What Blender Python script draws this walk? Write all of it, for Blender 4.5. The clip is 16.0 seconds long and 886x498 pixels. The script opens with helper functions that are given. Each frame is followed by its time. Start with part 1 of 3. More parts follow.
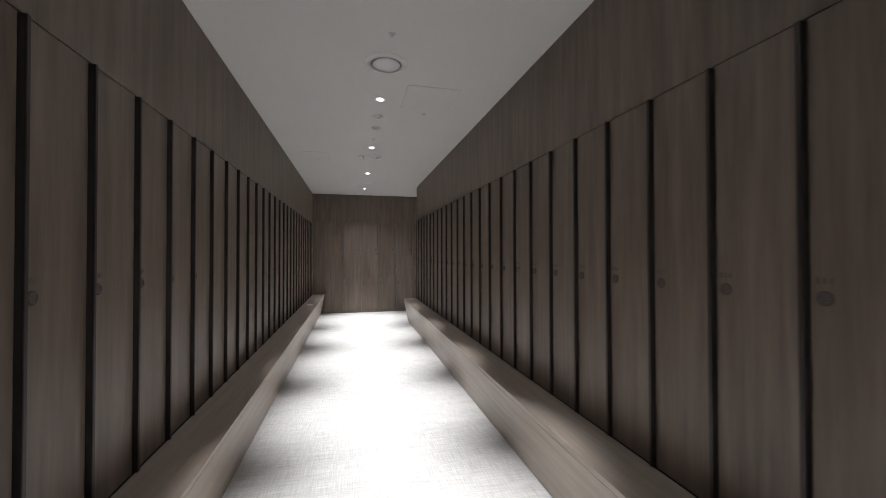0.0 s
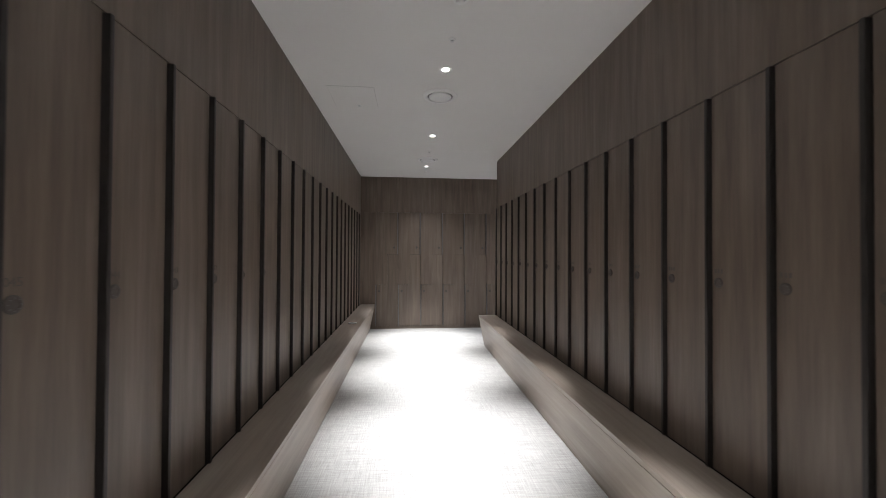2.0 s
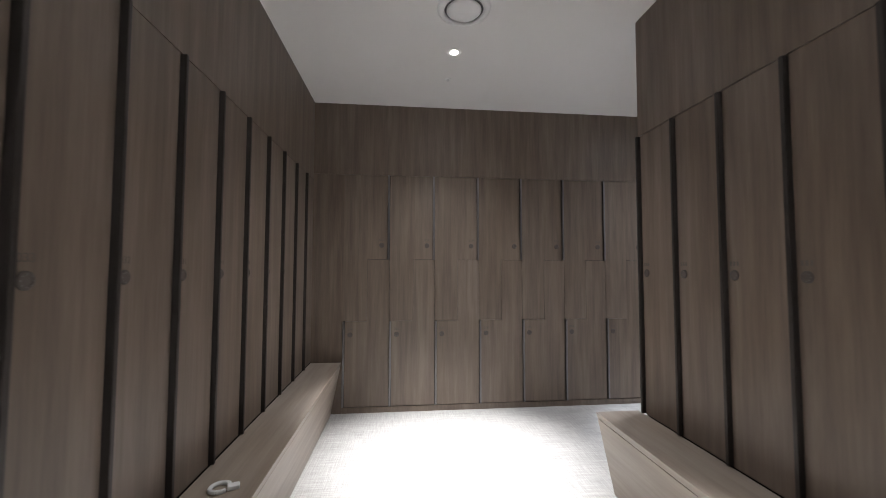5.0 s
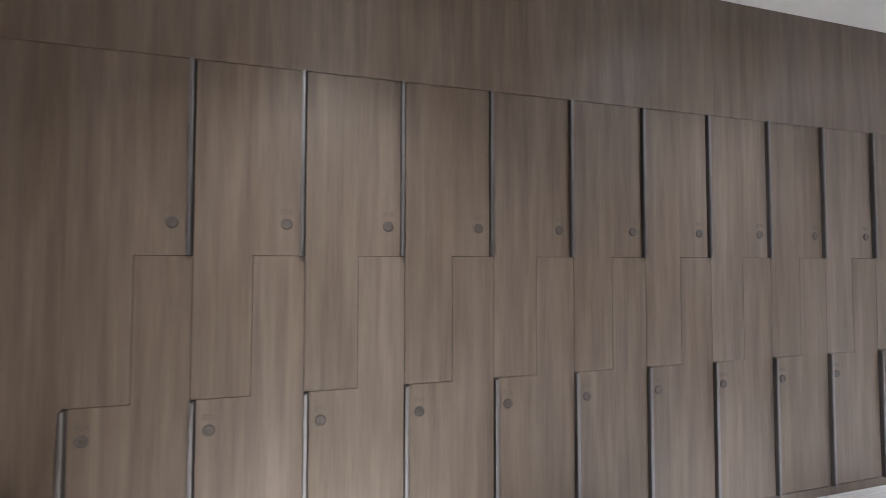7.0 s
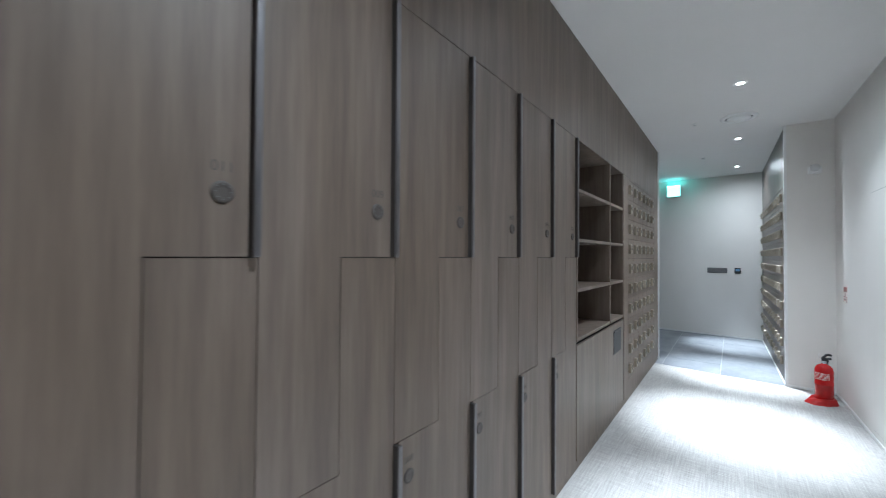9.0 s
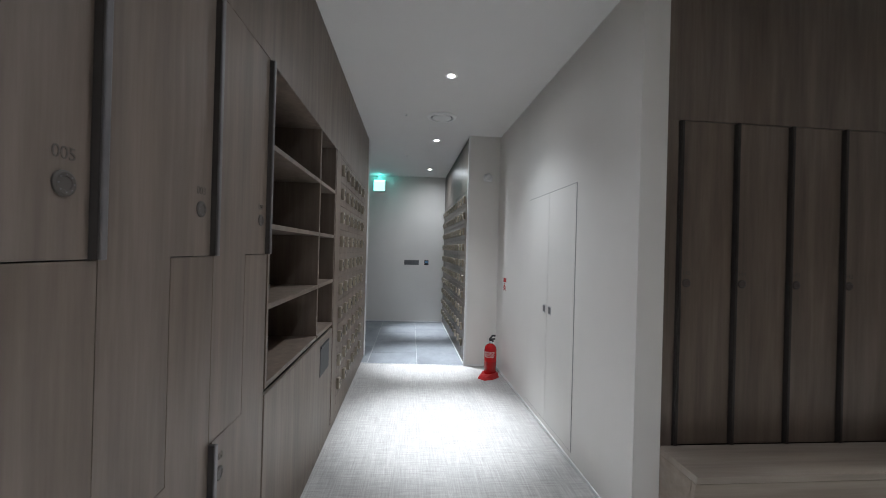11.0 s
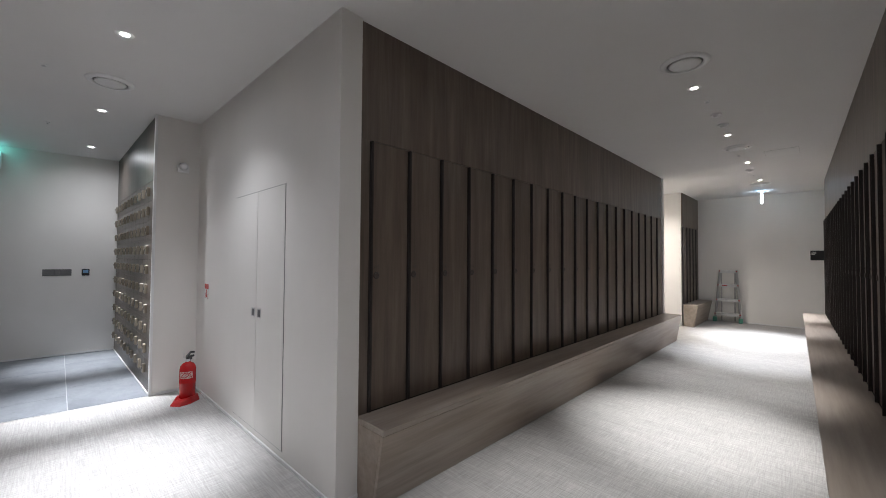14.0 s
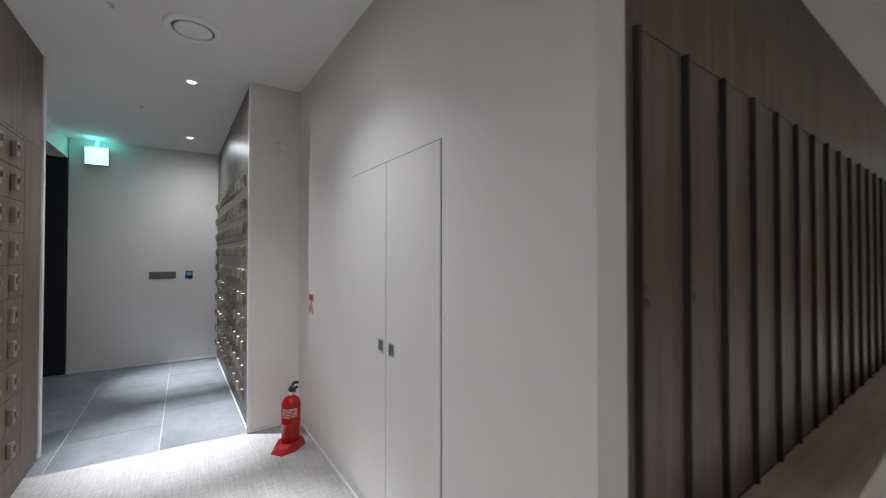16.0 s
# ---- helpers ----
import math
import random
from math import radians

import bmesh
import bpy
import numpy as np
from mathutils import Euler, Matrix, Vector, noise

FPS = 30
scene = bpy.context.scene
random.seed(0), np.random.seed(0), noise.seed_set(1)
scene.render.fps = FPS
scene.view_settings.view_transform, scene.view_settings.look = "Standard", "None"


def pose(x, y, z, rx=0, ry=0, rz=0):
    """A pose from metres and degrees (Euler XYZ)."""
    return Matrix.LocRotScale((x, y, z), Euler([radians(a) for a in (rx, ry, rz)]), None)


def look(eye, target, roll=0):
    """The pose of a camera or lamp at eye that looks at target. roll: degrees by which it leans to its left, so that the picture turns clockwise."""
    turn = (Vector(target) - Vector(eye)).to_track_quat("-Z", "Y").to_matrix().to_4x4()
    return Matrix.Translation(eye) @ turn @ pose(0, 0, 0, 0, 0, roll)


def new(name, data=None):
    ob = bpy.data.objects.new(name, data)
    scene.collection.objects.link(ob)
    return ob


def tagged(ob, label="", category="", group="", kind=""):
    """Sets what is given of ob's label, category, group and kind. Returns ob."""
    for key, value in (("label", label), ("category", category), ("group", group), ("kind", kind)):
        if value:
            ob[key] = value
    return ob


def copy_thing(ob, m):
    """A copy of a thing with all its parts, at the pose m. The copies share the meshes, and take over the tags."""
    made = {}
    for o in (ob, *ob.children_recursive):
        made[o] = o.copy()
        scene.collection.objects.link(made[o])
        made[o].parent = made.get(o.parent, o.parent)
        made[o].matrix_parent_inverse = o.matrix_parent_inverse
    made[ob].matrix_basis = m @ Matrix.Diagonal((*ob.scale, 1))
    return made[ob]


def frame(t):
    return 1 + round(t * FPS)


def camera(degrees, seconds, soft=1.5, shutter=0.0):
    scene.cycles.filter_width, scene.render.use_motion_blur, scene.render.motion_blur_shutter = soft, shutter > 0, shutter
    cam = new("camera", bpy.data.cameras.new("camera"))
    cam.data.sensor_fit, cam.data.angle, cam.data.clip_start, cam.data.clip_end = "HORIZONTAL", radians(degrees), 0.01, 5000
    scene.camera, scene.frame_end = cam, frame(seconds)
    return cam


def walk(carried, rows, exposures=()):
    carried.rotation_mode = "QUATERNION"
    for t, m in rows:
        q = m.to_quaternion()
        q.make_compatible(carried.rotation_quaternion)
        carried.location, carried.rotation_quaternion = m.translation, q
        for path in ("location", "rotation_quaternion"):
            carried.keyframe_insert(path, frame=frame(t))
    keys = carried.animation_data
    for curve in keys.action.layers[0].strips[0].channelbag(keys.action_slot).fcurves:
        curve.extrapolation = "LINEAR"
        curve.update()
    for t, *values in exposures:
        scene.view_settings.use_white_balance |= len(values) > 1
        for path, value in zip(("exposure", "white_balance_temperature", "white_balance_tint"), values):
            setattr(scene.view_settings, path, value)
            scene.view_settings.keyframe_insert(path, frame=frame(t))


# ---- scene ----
cam = camera(98.8, 16.0, soft=0.7, shutter=0.18)
PATH = [
    (0, (0.906, -9.112, 1.374), (1.365, -7.166, 1.398), -0.1),
    (0.5, (0.868, -8.611, 1.399), (1.138, -6.629, 1.421), -0.0),
    (1, (0.848, -8.108, 1.393), (1.047, -6.118, 1.417), 0.5),
    (1.5, (0.881, -7.528, 1.402), (1.063, -5.537, 1.431), 0.3),
    (2, (0.871, -6.944, 1.365), (1.049, -4.952, 1.389), 0.3),
    (2.5, (0.892, -6.353, 1.361), (1.074, -4.361, 1.389), 0.2),
    (3, (0.869, -5.765, 1.368), (1.039, -3.772, 1.394), 0.1),
    (3.5, (0.849, -5.192, 1.367), (1.017, -3.199, 1.395), 0.2),
    (5.8, (0.801, -2.609, 1.246), (1.016, -0.624, 1.364), -0.0),
    (6, (0.876, -2.426, 1.271), (1.09, -0.439, 1.367), -0.1),
    (6.5, (1.044, -1.988, 1.287), (1.32, -0.009, 1.376), -0.0),
    (7, (1.272, -1.63, 1.327), (1.73, 0.315, 1.388), 0.1),
    (7.5, (1.544, -1.317, 1.34), (2.271, 0.545, 1.404), 0.2),
    (8, (1.853, -1.027, 1.348), (2.848, 0.707, 1.393), -0.0),
    (8.5, (2.246, -0.86, 1.34), (3.588, 0.622, 1.359), 0.8),
    (9, (2.714, -0.788, 1.352), (4.304, 0.424, 1.385), 0.4),
    (9.5, (3.187, -0.738, 1.368), (4.962, 0.184, 1.403), 0.7),
    (9.7, (3.318, -0.748, 1.378), (5.16, 0.031, 1.387), 1.4),
    (11.8, (3.605, -0.482, 1.38), (5.497, -1.129, 1.409), 0.4),
    (12, (3.564, -0.493, 1.378), (5.418, -1.24, 1.408), 0.5),
    (12.5, (3.427, -0.503, 1.363), (5.174, -1.477, 1.401), 0.7),
    (13, (3.344, -0.52, 1.355), (4.948, -1.713, 1.394), 0.5),
    (13.5, (3.359, -0.553, 1.352), (4.832, -1.904, 1.399), 0.4),
    (14, (3.473, -0.582, 1.35), (4.878, -2.005, 1.401), 0.4),
    (14.5, (3.663, -0.608, 1.353), (5.078, -2.021, 1.405), 0.4),
    (15, (3.949, -0.698, 1.345), (5.365, -2.11, 1.397), 0.4),
    (15.5, (4.326, -0.779, 1.347), (5.812, -2.116, 1.393), 0.3),
    (16, (4.776, -0.817, 1.392), (6.431, -1.939, 1.42), 0.0),
]
EXPOSURES = [(0, 0.0, 6350, 9), (3.5, 0.27, 6350, 9), (6, 0.52, 6500, 10), (7, 1.09, 6420, 10), (8, 1.22, 6300, 7),
             (9, 0.70, 5850, 2), (9.7, 0.27, 5850, 2), (11.8, 0.15, 6530, 9), (13, 0.13, 6520, 10), (16, 0.15, 6500, 10)]
walk(cam, [(t, look(eye, target, roll)) for t, eye, target, roll in PATH], EXPOSURES)

# ---- world and light ----
world = bpy.data.worlds.new("world")
world.use_nodes = True
world.node_tree.nodes["Background"].inputs[0].default_value = (0.02, 0.022, 0.025, 1)
world.node_tree.nodes["Background"].inputs[1].default_value = 0.2
scene.world = world

CEIL = 2.75
WARM, COOL, CREAM, BLUISH = (0.985, 0.98, 0.985), (0.91, 0.935, 1.0), (1.0, 0.93, 0.85), (0.85, 0.90, 1.0)
# x, y, power of the beam, its cone and blend, power of the wide skirt and of the spill, colour
DOWNLIGHTS = [
    (1.137, -0.92, 800, 50, 1.0, 66, 3.0, WARM),
    (1.137, -2.495, 840, 48, 1.0, 10, 3.0, WARM),
    (1.137, -4.115, 840, 48, 1.0, 10, 3.0, WARM),
    (1.137, -5.70, 840, 48, 1.0, 10, 3.0, WARM),
    (1.137, -7.30, 840, 48, 1.0, 10, 3.0, WARM),
    (1.137, -8.90, 840, 48, 1.0, 10, 3.0, WARM),
    (4.17, -2.56, 190, 54, 1.0, 5, 3.0, WARM),
    (4.17, -4.18, 540, 47, 1.0, 5, 3.0, WARM),
    (4.17, -5.80, 210, 48, 1.0, 6, 3.0, WARM),
    (4.17, -7.45, 520, 52, 1.0, 8, 3.0, COOL),
    (4.17, -9.08, 860, 52, 1.0, 46, 6.0, COOL),
    (3.20, -0.845, 520, 46, 1.0, 62, 7.5, BLUISH),
    (4.80, -0.845, 480, 44, 1.0, 19, 7.0, COOL),
    (6.565, -0.845, 620, 41, 1.0, 72, 8.5, COOL),
    (8.35, -0.845, 720, 41, 1.0, 46, 12.0, COOL),
    (10.08, -0.845, 600, 35, 1.0, 18, 26.0, COOL),
    (6.10, -8.60, 190, 150, 1.0, 15, 3.0, CREAM),
]


def lamp(name, kind, energy, m, colour, **more):
    data = bpy.data.lights.new(name, kind)
    data.energy, data.color = energy, colour
    for key, value in more.items():
        if key == "spot_size":
            data.spot_size = value
        elif key == "spot_blend":
            data.spot_blend = value
        elif key == "radius":
            data.shadow_soft_size = value
    ob = new(name, data)
    ob.matrix_world = m
    return ob


for x, y, beam, cone, edge, skirt, spill, tint in DOWNLIGHTS:
    lamp("downlight_beam", "SPOT", beam, pose(x, y, CEIL - 0.03), tint, spot_size=radians(cone), spot_blend=edge, radius=0.03)
    lamp("downlight_skirt", "SPOT", skirt, pose(x, y, CEIL - 0.03), tint, spot_size=radians(118), spot_blend=1.0, radius=0.03)
    lamp("downlight_spill", "SPOT", spill, pose(x, y, CEIL - 0.03), tint, spot_size=radians(178), spot_blend=1.0, radius=0.03)
lamp("exit_sign_glow", "POINT", 0.9, pose(10.74, 0.06, 2.69), (0.14, 1.0, 0.90), radius=0.08)
lamp("wall_lamp_glow", "POINT", 2.0, pose(3.215, -12.17, 1.47), (1.0, 0.55, 0.30), radius=0.04)
lamp("tube_glow", "POINT", 1.6, pose(4.26, -10.47, 2.70), (0.40, 0.70, 1.0), radius=0.03)


# ---- materials ----
def material(name, build):
    mat = bpy.data.materials.new(name)
    mat.use_nodes = True
    tree = mat.node_tree
    build(tree.nodes, tree.links, tree.nodes["Principled BSDF"])
    return mat


def coords(nodes, links, scale, jitter=True):
    tc = nodes.new("ShaderNodeTexCoord")
    mp = nodes.new("ShaderNodeMapping")
    mp.inputs["Scale"].default_value = scale
    links.new(tc.outputs["Object"], mp.inputs["Vector"])
    if jitter:
        info = nodes.new("ShaderNodeObjectInfo")
        mul = nodes.new("ShaderNodeVectorMath")
        mul.operation = "SCALE"
        mul.inputs[0].default_value = (37.0, 19.0, 11.0)
        links.new(info.outputs["Random"], mul.inputs["Scale"])
        links.new(mul.outputs[0], mp.inputs["Location"])
    return mp.outputs["Vector"]


def noise_tex(nodes, links, vec, scale=1.0, detail=3.0, rough=0.55):
    n = nodes.new("ShaderNodeTexNoise")
    n.inputs["Scale"].default_value, n.inputs["Detail"].default_value, n.inputs["Roughness"].default_value = scale, detail, rough
    links.new(vec, n.inputs["Vector"])
    return n.outputs["Fac"]


def ramp(nodes, links, fac, stops):
    r = nodes.new("ShaderNodeValToRGB")
    els = r.color_ramp.elements
    els[0].position, els[0].color = stops[0][0], (*stops[0][1], 1)
    els[1].position, els[1].color = stops[-1][0], (*stops[-1][1], 1)
    for p, c in stops[1:-1]:
        e = els.new(p)
        e.color = (*c, 1)
    links.new(fac, r.inputs["Fac"])
    return r.outputs["Color"]


def mixed(nodes, links, a, b, fac, mode="MIX"):
    m = nodes.new("ShaderNodeMix")
    m.data_type, m.blend_type = "RGBA", mode
    for index, value in ((0, fac), (6, a), (7, b)):
        if isinstance(value, (int, float)):
            m.inputs[index].default_value = value
        elif isinstance(value, tuple):
            m.inputs[index].default_value = (*value, 1)
        else:
            links.new(value, m.inputs[index])
    return m.outputs[2]


def bump(nodes, links, bsdf, fac, strength, distance=0.002):
    b = nodes.new("ShaderNodeBump")
    b.inputs["Strength"].default_value, b.inputs["Distance"].default_value = strength, distance
    links.new(fac, b.inputs["Height"])
    links.new(b.outputs["Normal"], bsdf.inputs["Normal"])


def wood_like(dark, mid, light, rough=0.45, along=2, sheen=0.5):
    """Laminate with long streaks along one axis."""
    def build(nodes, links, bsdf):
        def s(a, b):
            v = [a, a, a]
            v[along] = b
            return tuple(v)
        broad = noise_tex(nodes, links, coords(nodes, links, s(19, 1.2)), 1, 5, 0.66)
        patch = noise_tex(nodes, links, coords(nodes, links, s(3.6, 1.1)), 1, 2, 0.5)
        fine = noise_tex(nodes, links, coords(nodes, links, s(110, 2.2)), 1, 4, 0.7)
        base = ramp(nodes, links, broad, [(0.30, dark), (0.5, mid), (0.70, light)])
        tone = ramp(nodes, links, patch, [(0.34, (0.89, 0.85, 0.80)), (0.64, (1.0, 1.0, 1.0))])
        grain = ramp(nodes, links, fine, [(0.3, (0.87, 0.86, 0.85)), (0.7, (1.0, 1.0, 1.0))])
        both = mixed(nodes, links, base, tone, 0.9, "MULTIPLY")
        links.new(mixed(nodes, links, both, grain, 0.8, "MULTIPLY"), bsdf.inputs["Base Color"])
        gloss = nodes.new("ShaderNodeMapRange")
        gloss.inputs["To Min"].default_value, gloss.inputs["To Max"].default_value = rough - 0.06, rough + 0.1
        links.new(fine, gloss.inputs["Value"])
        links.new(gloss.outputs[0], bsdf.inputs["Roughness"])
        bsdf.inputs["Specular IOR Level"].default_value = sheen
        bump(nodes, links, bsdf, fine, 0.12, 0.001)
    return build


def paint_like(colour, rough=0.6, amount=0.04):
    def build(nodes, links, bsdf):
        stain = noise_tex(nodes, links, coords(nodes, links, (0.9, 0.9, 0.6), False), 1, 4, 0.6)
        dark = tuple(c * (1 - amount * 2) for c in colour)
        links.new(ramp(nodes, links, stain, [(0.3, dark), (0.7, colour)]), bsdf.inputs["Base Color"])
        bsdf.inputs["Roughness"].default_value = rough
        grain = noise_tex(nodes, links, coords(nodes, links, (160, 160, 160), False), 1, 2)
        bump(nodes, links, bsdf, grain, 0.06, 0.001)
    return build


def plain(colour, rough=0.5, metal=0.0):
    def build(nodes, links, bsdf):
        wear = noise_tex(nodes, links, coords(nodes, links, (14, 14, 14)), 1, 4)
        links.new(ramp(nodes, links, wear, [(0.3, tuple(c * 0.85 for c in colour)), (0.7, colour)]), bsdf.inputs["Base Color"])
        bsdf.inputs["Metallic"].default_value = metal
        bsdf.inputs["Roughness"].default_value = rough
    return build


def glowing(colour, strength):
    def build(nodes, links, bsdf):
        bsdf.inputs["Base Color"].default_value = (*colour, 1)
        bsdf.inputs["Emission Color"].default_value = (*colour, 1)
        bsdf.inputs["Emission Strength"].default_value = strength
    return build


def carpet_like(nodes, links, bsdf):
    weft = noise_tex(nodes, links, coords(nodes, links, (5.0, 105, 1), False), 1, 5, 0.72)
    warp = noise_tex(nodes, links, coords(nodes, links, (125, 6, 1), False), 1, 4, 0.7)
    big = noise_tex(nodes, links, coords(nodes, links, (1.6, 8.0, 1), False), 1, 4)
    ca = ramp(nodes, links, weft, [(0.35, (0.395, 0.382, 0.368)), (0.5, (0.474, 0.461, 0.446)), (0.65, (0.555, 0.543, 0.529))])
    cb = ramp(nodes, links, warp, [(0.34, (0.66, 0.66, 0.655)), (0.64, (1, 1, 1))])
    cc = ramp(nodes, links, big, [(0.3, (0.88, 0.88, 0.88)), (0.7, (1, 1, 1))])
    col = mixed(nodes, links, mixed(nodes, links, ca, cb, 0.75, "MULTIPLY"), cc, 1.0, "MULTIPLY")
    links.new(col, bsdf.inputs["Base Color"])
    bsdf.inputs["Roughness"].default_value = 0.75
    bump(nodes, links, bsdf, mixed(nodes, links, weft, warp, 0.5), 0.3, 0.002)


def slate_like(nodes, links, bsdf):
    v = coords(nodes, links, (2.2, 3.0, 2.2))
    cloud = noise_tex(nodes, links, v, 1, 6, 0.65)
    fine = noise_tex(nodes, links, coords(nodes, links, (60, 60, 60)), 1, 4)
    links.new(mixed(nodes, links, ramp(nodes, links, cloud, [(0.3, (0.15, 0.164, 0.183)), (0.7, (0.28, 0.298, 0.322))]),
                    ramp(nodes, links, fine, [(0.3, (0.85, 0.85, 0.85)), (0.7, (1, 1, 1))]), 1.0, "MULTIPLY"), bsdf.inputs["Base Color"])
    bsdf.inputs["Roughness"].default_value = 0.42
    bump(nodes, links, bsdf, fine, 0.12, 0.001)


WOOD = material("brown_oak_laminate", wood_like((0.120, 0.092, 0.074), (0.163, 0.1275, 0.103), (0.212, 0.169, 0.139), 0.46, 2, 0.5))
BENCH = material("pale_oak_laminate", wood_like((0.27, 0.228, 0.195), (0.33, 0.282, 0.243), (0.39, 0.338, 0.295), 0.4, 1))
KEYWOOD = material("dark_locker_laminate", wood_like((0.070, 0.057, 0.048), (0.098, 0.080, 0.068), (0.128, 0.104, 0.088), 0.36))
BACK = material("dark_gap", plain((0.02, 0.018, 0.016), 0.8))
# One bronze; the second copy holds the end wall's brighter light in its colour.
PROFILE = material("dark_bronze_profile", plain((0.062, 0.054, 0.051), 0.45, 0.6))
PROFILE_LIT = material("bronze_profile_lit", plain((0.23, 0.222, 0.228), 0.42, 0.9))
INK = material("engraved_ink", plain((0.088, 0.076, 0.067), 0.6))
NUMERAL = material("faint_engraving", plain((0.112, 0.096, 0.083), 0.55))
WHITE = material("white_wall_paint", paint_like((0.75, 0.728, 0.70), 0.55))
CEILING = material("white_ceiling_paint", paint_like((0.72, 0.71, 0.70), 0.8, 0.02))
TRIM = material("white_trim", paint_like((0.78, 0.78, 0.78), 0.4))
CARPET = material("woven_vinyl_carpet", carpet_like)
SLATE = material("slate_tile", slate_like)
GROUT = material("pale_grout", plain((0.50, 0.51, 0.52), 0.8))
BRASS = material("brushed_brass", plain((0.40, 0.355, 0.29), 0.40, 0.7))
ALU = material("pale_aluminium", plain((0.72, 0.72, 0.72), 0.45, 0.35))
DULL = material("dull_aluminium", plain((0.46, 0.45, 0.45), 0.45, 0.5))
STEEL = material("brushed_aluminium", plain((0.62, 0.62, 0.63), 0.35, 0.85))
DARKPLATE = material("dark_steel_plate", plain((0.060, 0.060, 0.063), 0.6, 0.15))
GREYPLATE = material("grey_plate", plain((0.17, 0.17, 0.175), 0.45, 0.3))
# Pull sides: shade put into the colour, less of it on the end wall.
GRIP = material("shaded_grip", plain((0.045, 0.038, 0.036), 0.5))
GRIP_LIT = material("lit_grip", plain((0.06, 0.052, 0.048), 0.5))
# Black plastic, and the lack of light painted onto rooms beyond the doorways.
BLACK = material("black_plastic_and_unlit", plain((0.018, 0.018, 0.02), 0.35))
RED = material("red_enamel", plain((0.46, 0.012, 0.014), 0.16))
REDPLASTIC = material("red_plastic", plain((0.44, 0.014, 0.015), 0.32))
GREEN = material("green_rubber", plain((0.10, 0.32, 0.24), 0.6))
PAPER = material("white_label", plain((0.75, 0.72, 0.68), 0.6))
LENS = material("downlight_lens", glowing((1.0, 0.97, 0.93), 30))
TUBE = material("glowing_tube", glowing((0.82, 0.93, 1.0), 9))
EXIT = material("exit_panel", glowing((0.30, 1.0, 0.92), 5))
EXITWHITE = material("exit_panel_white", glowing((0.36, 1.0, 0.98), 1.9))
SCREEN = material("blue_screen", glowing((0.10, 0.20, 0.32), 0.25))
SCONCE = material("warm_lamp_glass", glowing((1.0, 0.62, 0.36), 6))


# ---- builders ----
def part(name, bm, mat, parent=None, label="", m=None, smooth=False):
    """Links a bmesh as one mesh object, under a thing or a part."""
    me = bpy.data.meshes.new(name)
    bm.normal_update()
    bm.to_mesh(me)
    bm.free()
    me.materials.append(mat)
    if smooth:
        for p in me.polygons:
            p.use_smooth = True
    ob = new(name, me)
    if m is not None:
        ob.matrix_basis = m
    if parent:
        ob.parent = parent
    if label:
        tagged(ob, label)
    return ob


def add_box(bm, x0, x1, y0, y1, z0, z1, bevel=0.0, segments=1):
    m = Matrix.LocRotScale(((x0 + x1) / 2, (y0 + y1) / 2, (z0 + z1) / 2), None, (abs(x1 - x0), abs(y1 - y0), abs(z1 - z0)))
    made = bmesh.ops.create_cube(bm, size=1, matrix=m)
    if bevel:
        edges = list({e for v in made["verts"] for e in v.link_edges})
        bmesh.ops.bevel(bm, geom=edges, offset=bevel, segments=segments, affect="EDGES", profile=0.5)
    return bm


def box(x0, x1, y0, y1, z0, z1, bevel=0.0, segments=1):
    return add_box(bmesh.new(), x0, x1, y0, y1, z0, z1, bevel, segments)


def add_prism(bm, outline, y0, y1):
    """A solid from an outline in x and z, from y0 to y1."""
    a = [bm.verts.new((x, y0, z)) for x, z in outline]
    b = [bm.verts.new((x, y1, z)) for x, z in outline]
    n = len(outline)
    bm.faces.new(a[::-1])
    bm.faces.new(b)
    for i in range(n):
        bm.faces.new((a[i], a[(i + 1) % n], b[(i + 1) % n], b[i]))
    bmesh.ops.recalc_face_normals(bm, faces=bm.faces[:])
    return bm


def lathe(profile, steps=32, bm=None, m=None):
    """Turns an outline of (radius, z) about z."""
    bm = bm or bmesh.new()
    m = m or Matrix()
    rings = []
    for r, z in profile:
        if r < 1e-6:
            rings.append([bm.verts.new(m @ Vector((0, 0, z)))])
        else:
            rings.append([bm.verts.new(m @ Vector((r * math.cos(i * math.tau / steps), r * math.sin(i * math.tau / steps), z))) for i in range(steps)])
    for a, b in zip(rings, rings[1:]):
        for i in range(steps):
            j = (i + 1) % steps
            quad = [a[i % len(a)], a[j % len(a)], b[j % len(b)], b[i % len(b)]]
            quad = list(dict.fromkeys(quad))
            if len(quad) > 2:
                bm.faces.new(quad)
    bmesh.ops.recalc_face_normals(bm, faces=bm.faces[:])
    return bm


def rod(bm, a, b, r, steps=10):
    a, b = Vector(a), Vector(b)
    turn = (b - a).to_track_quat("Z", "Y").to_matrix().to_4x4()
    length = (b - a).length
    return lathe([(0, 0), (r, 0), (r, length), (0, length)], steps, bm, Matrix.Translation(a) @ turn)


def thing(name, m, label, category, group=""):
    ob = new(name)
    ob.empty_display_size = 0.05
    ob.matrix_basis = m
    return tagged(ob, label, category, group)


def structure(name, bm, mat, label, m=None):
    return tagged(part(name, bm, mat, None, "", m), label, "", "", "structure")


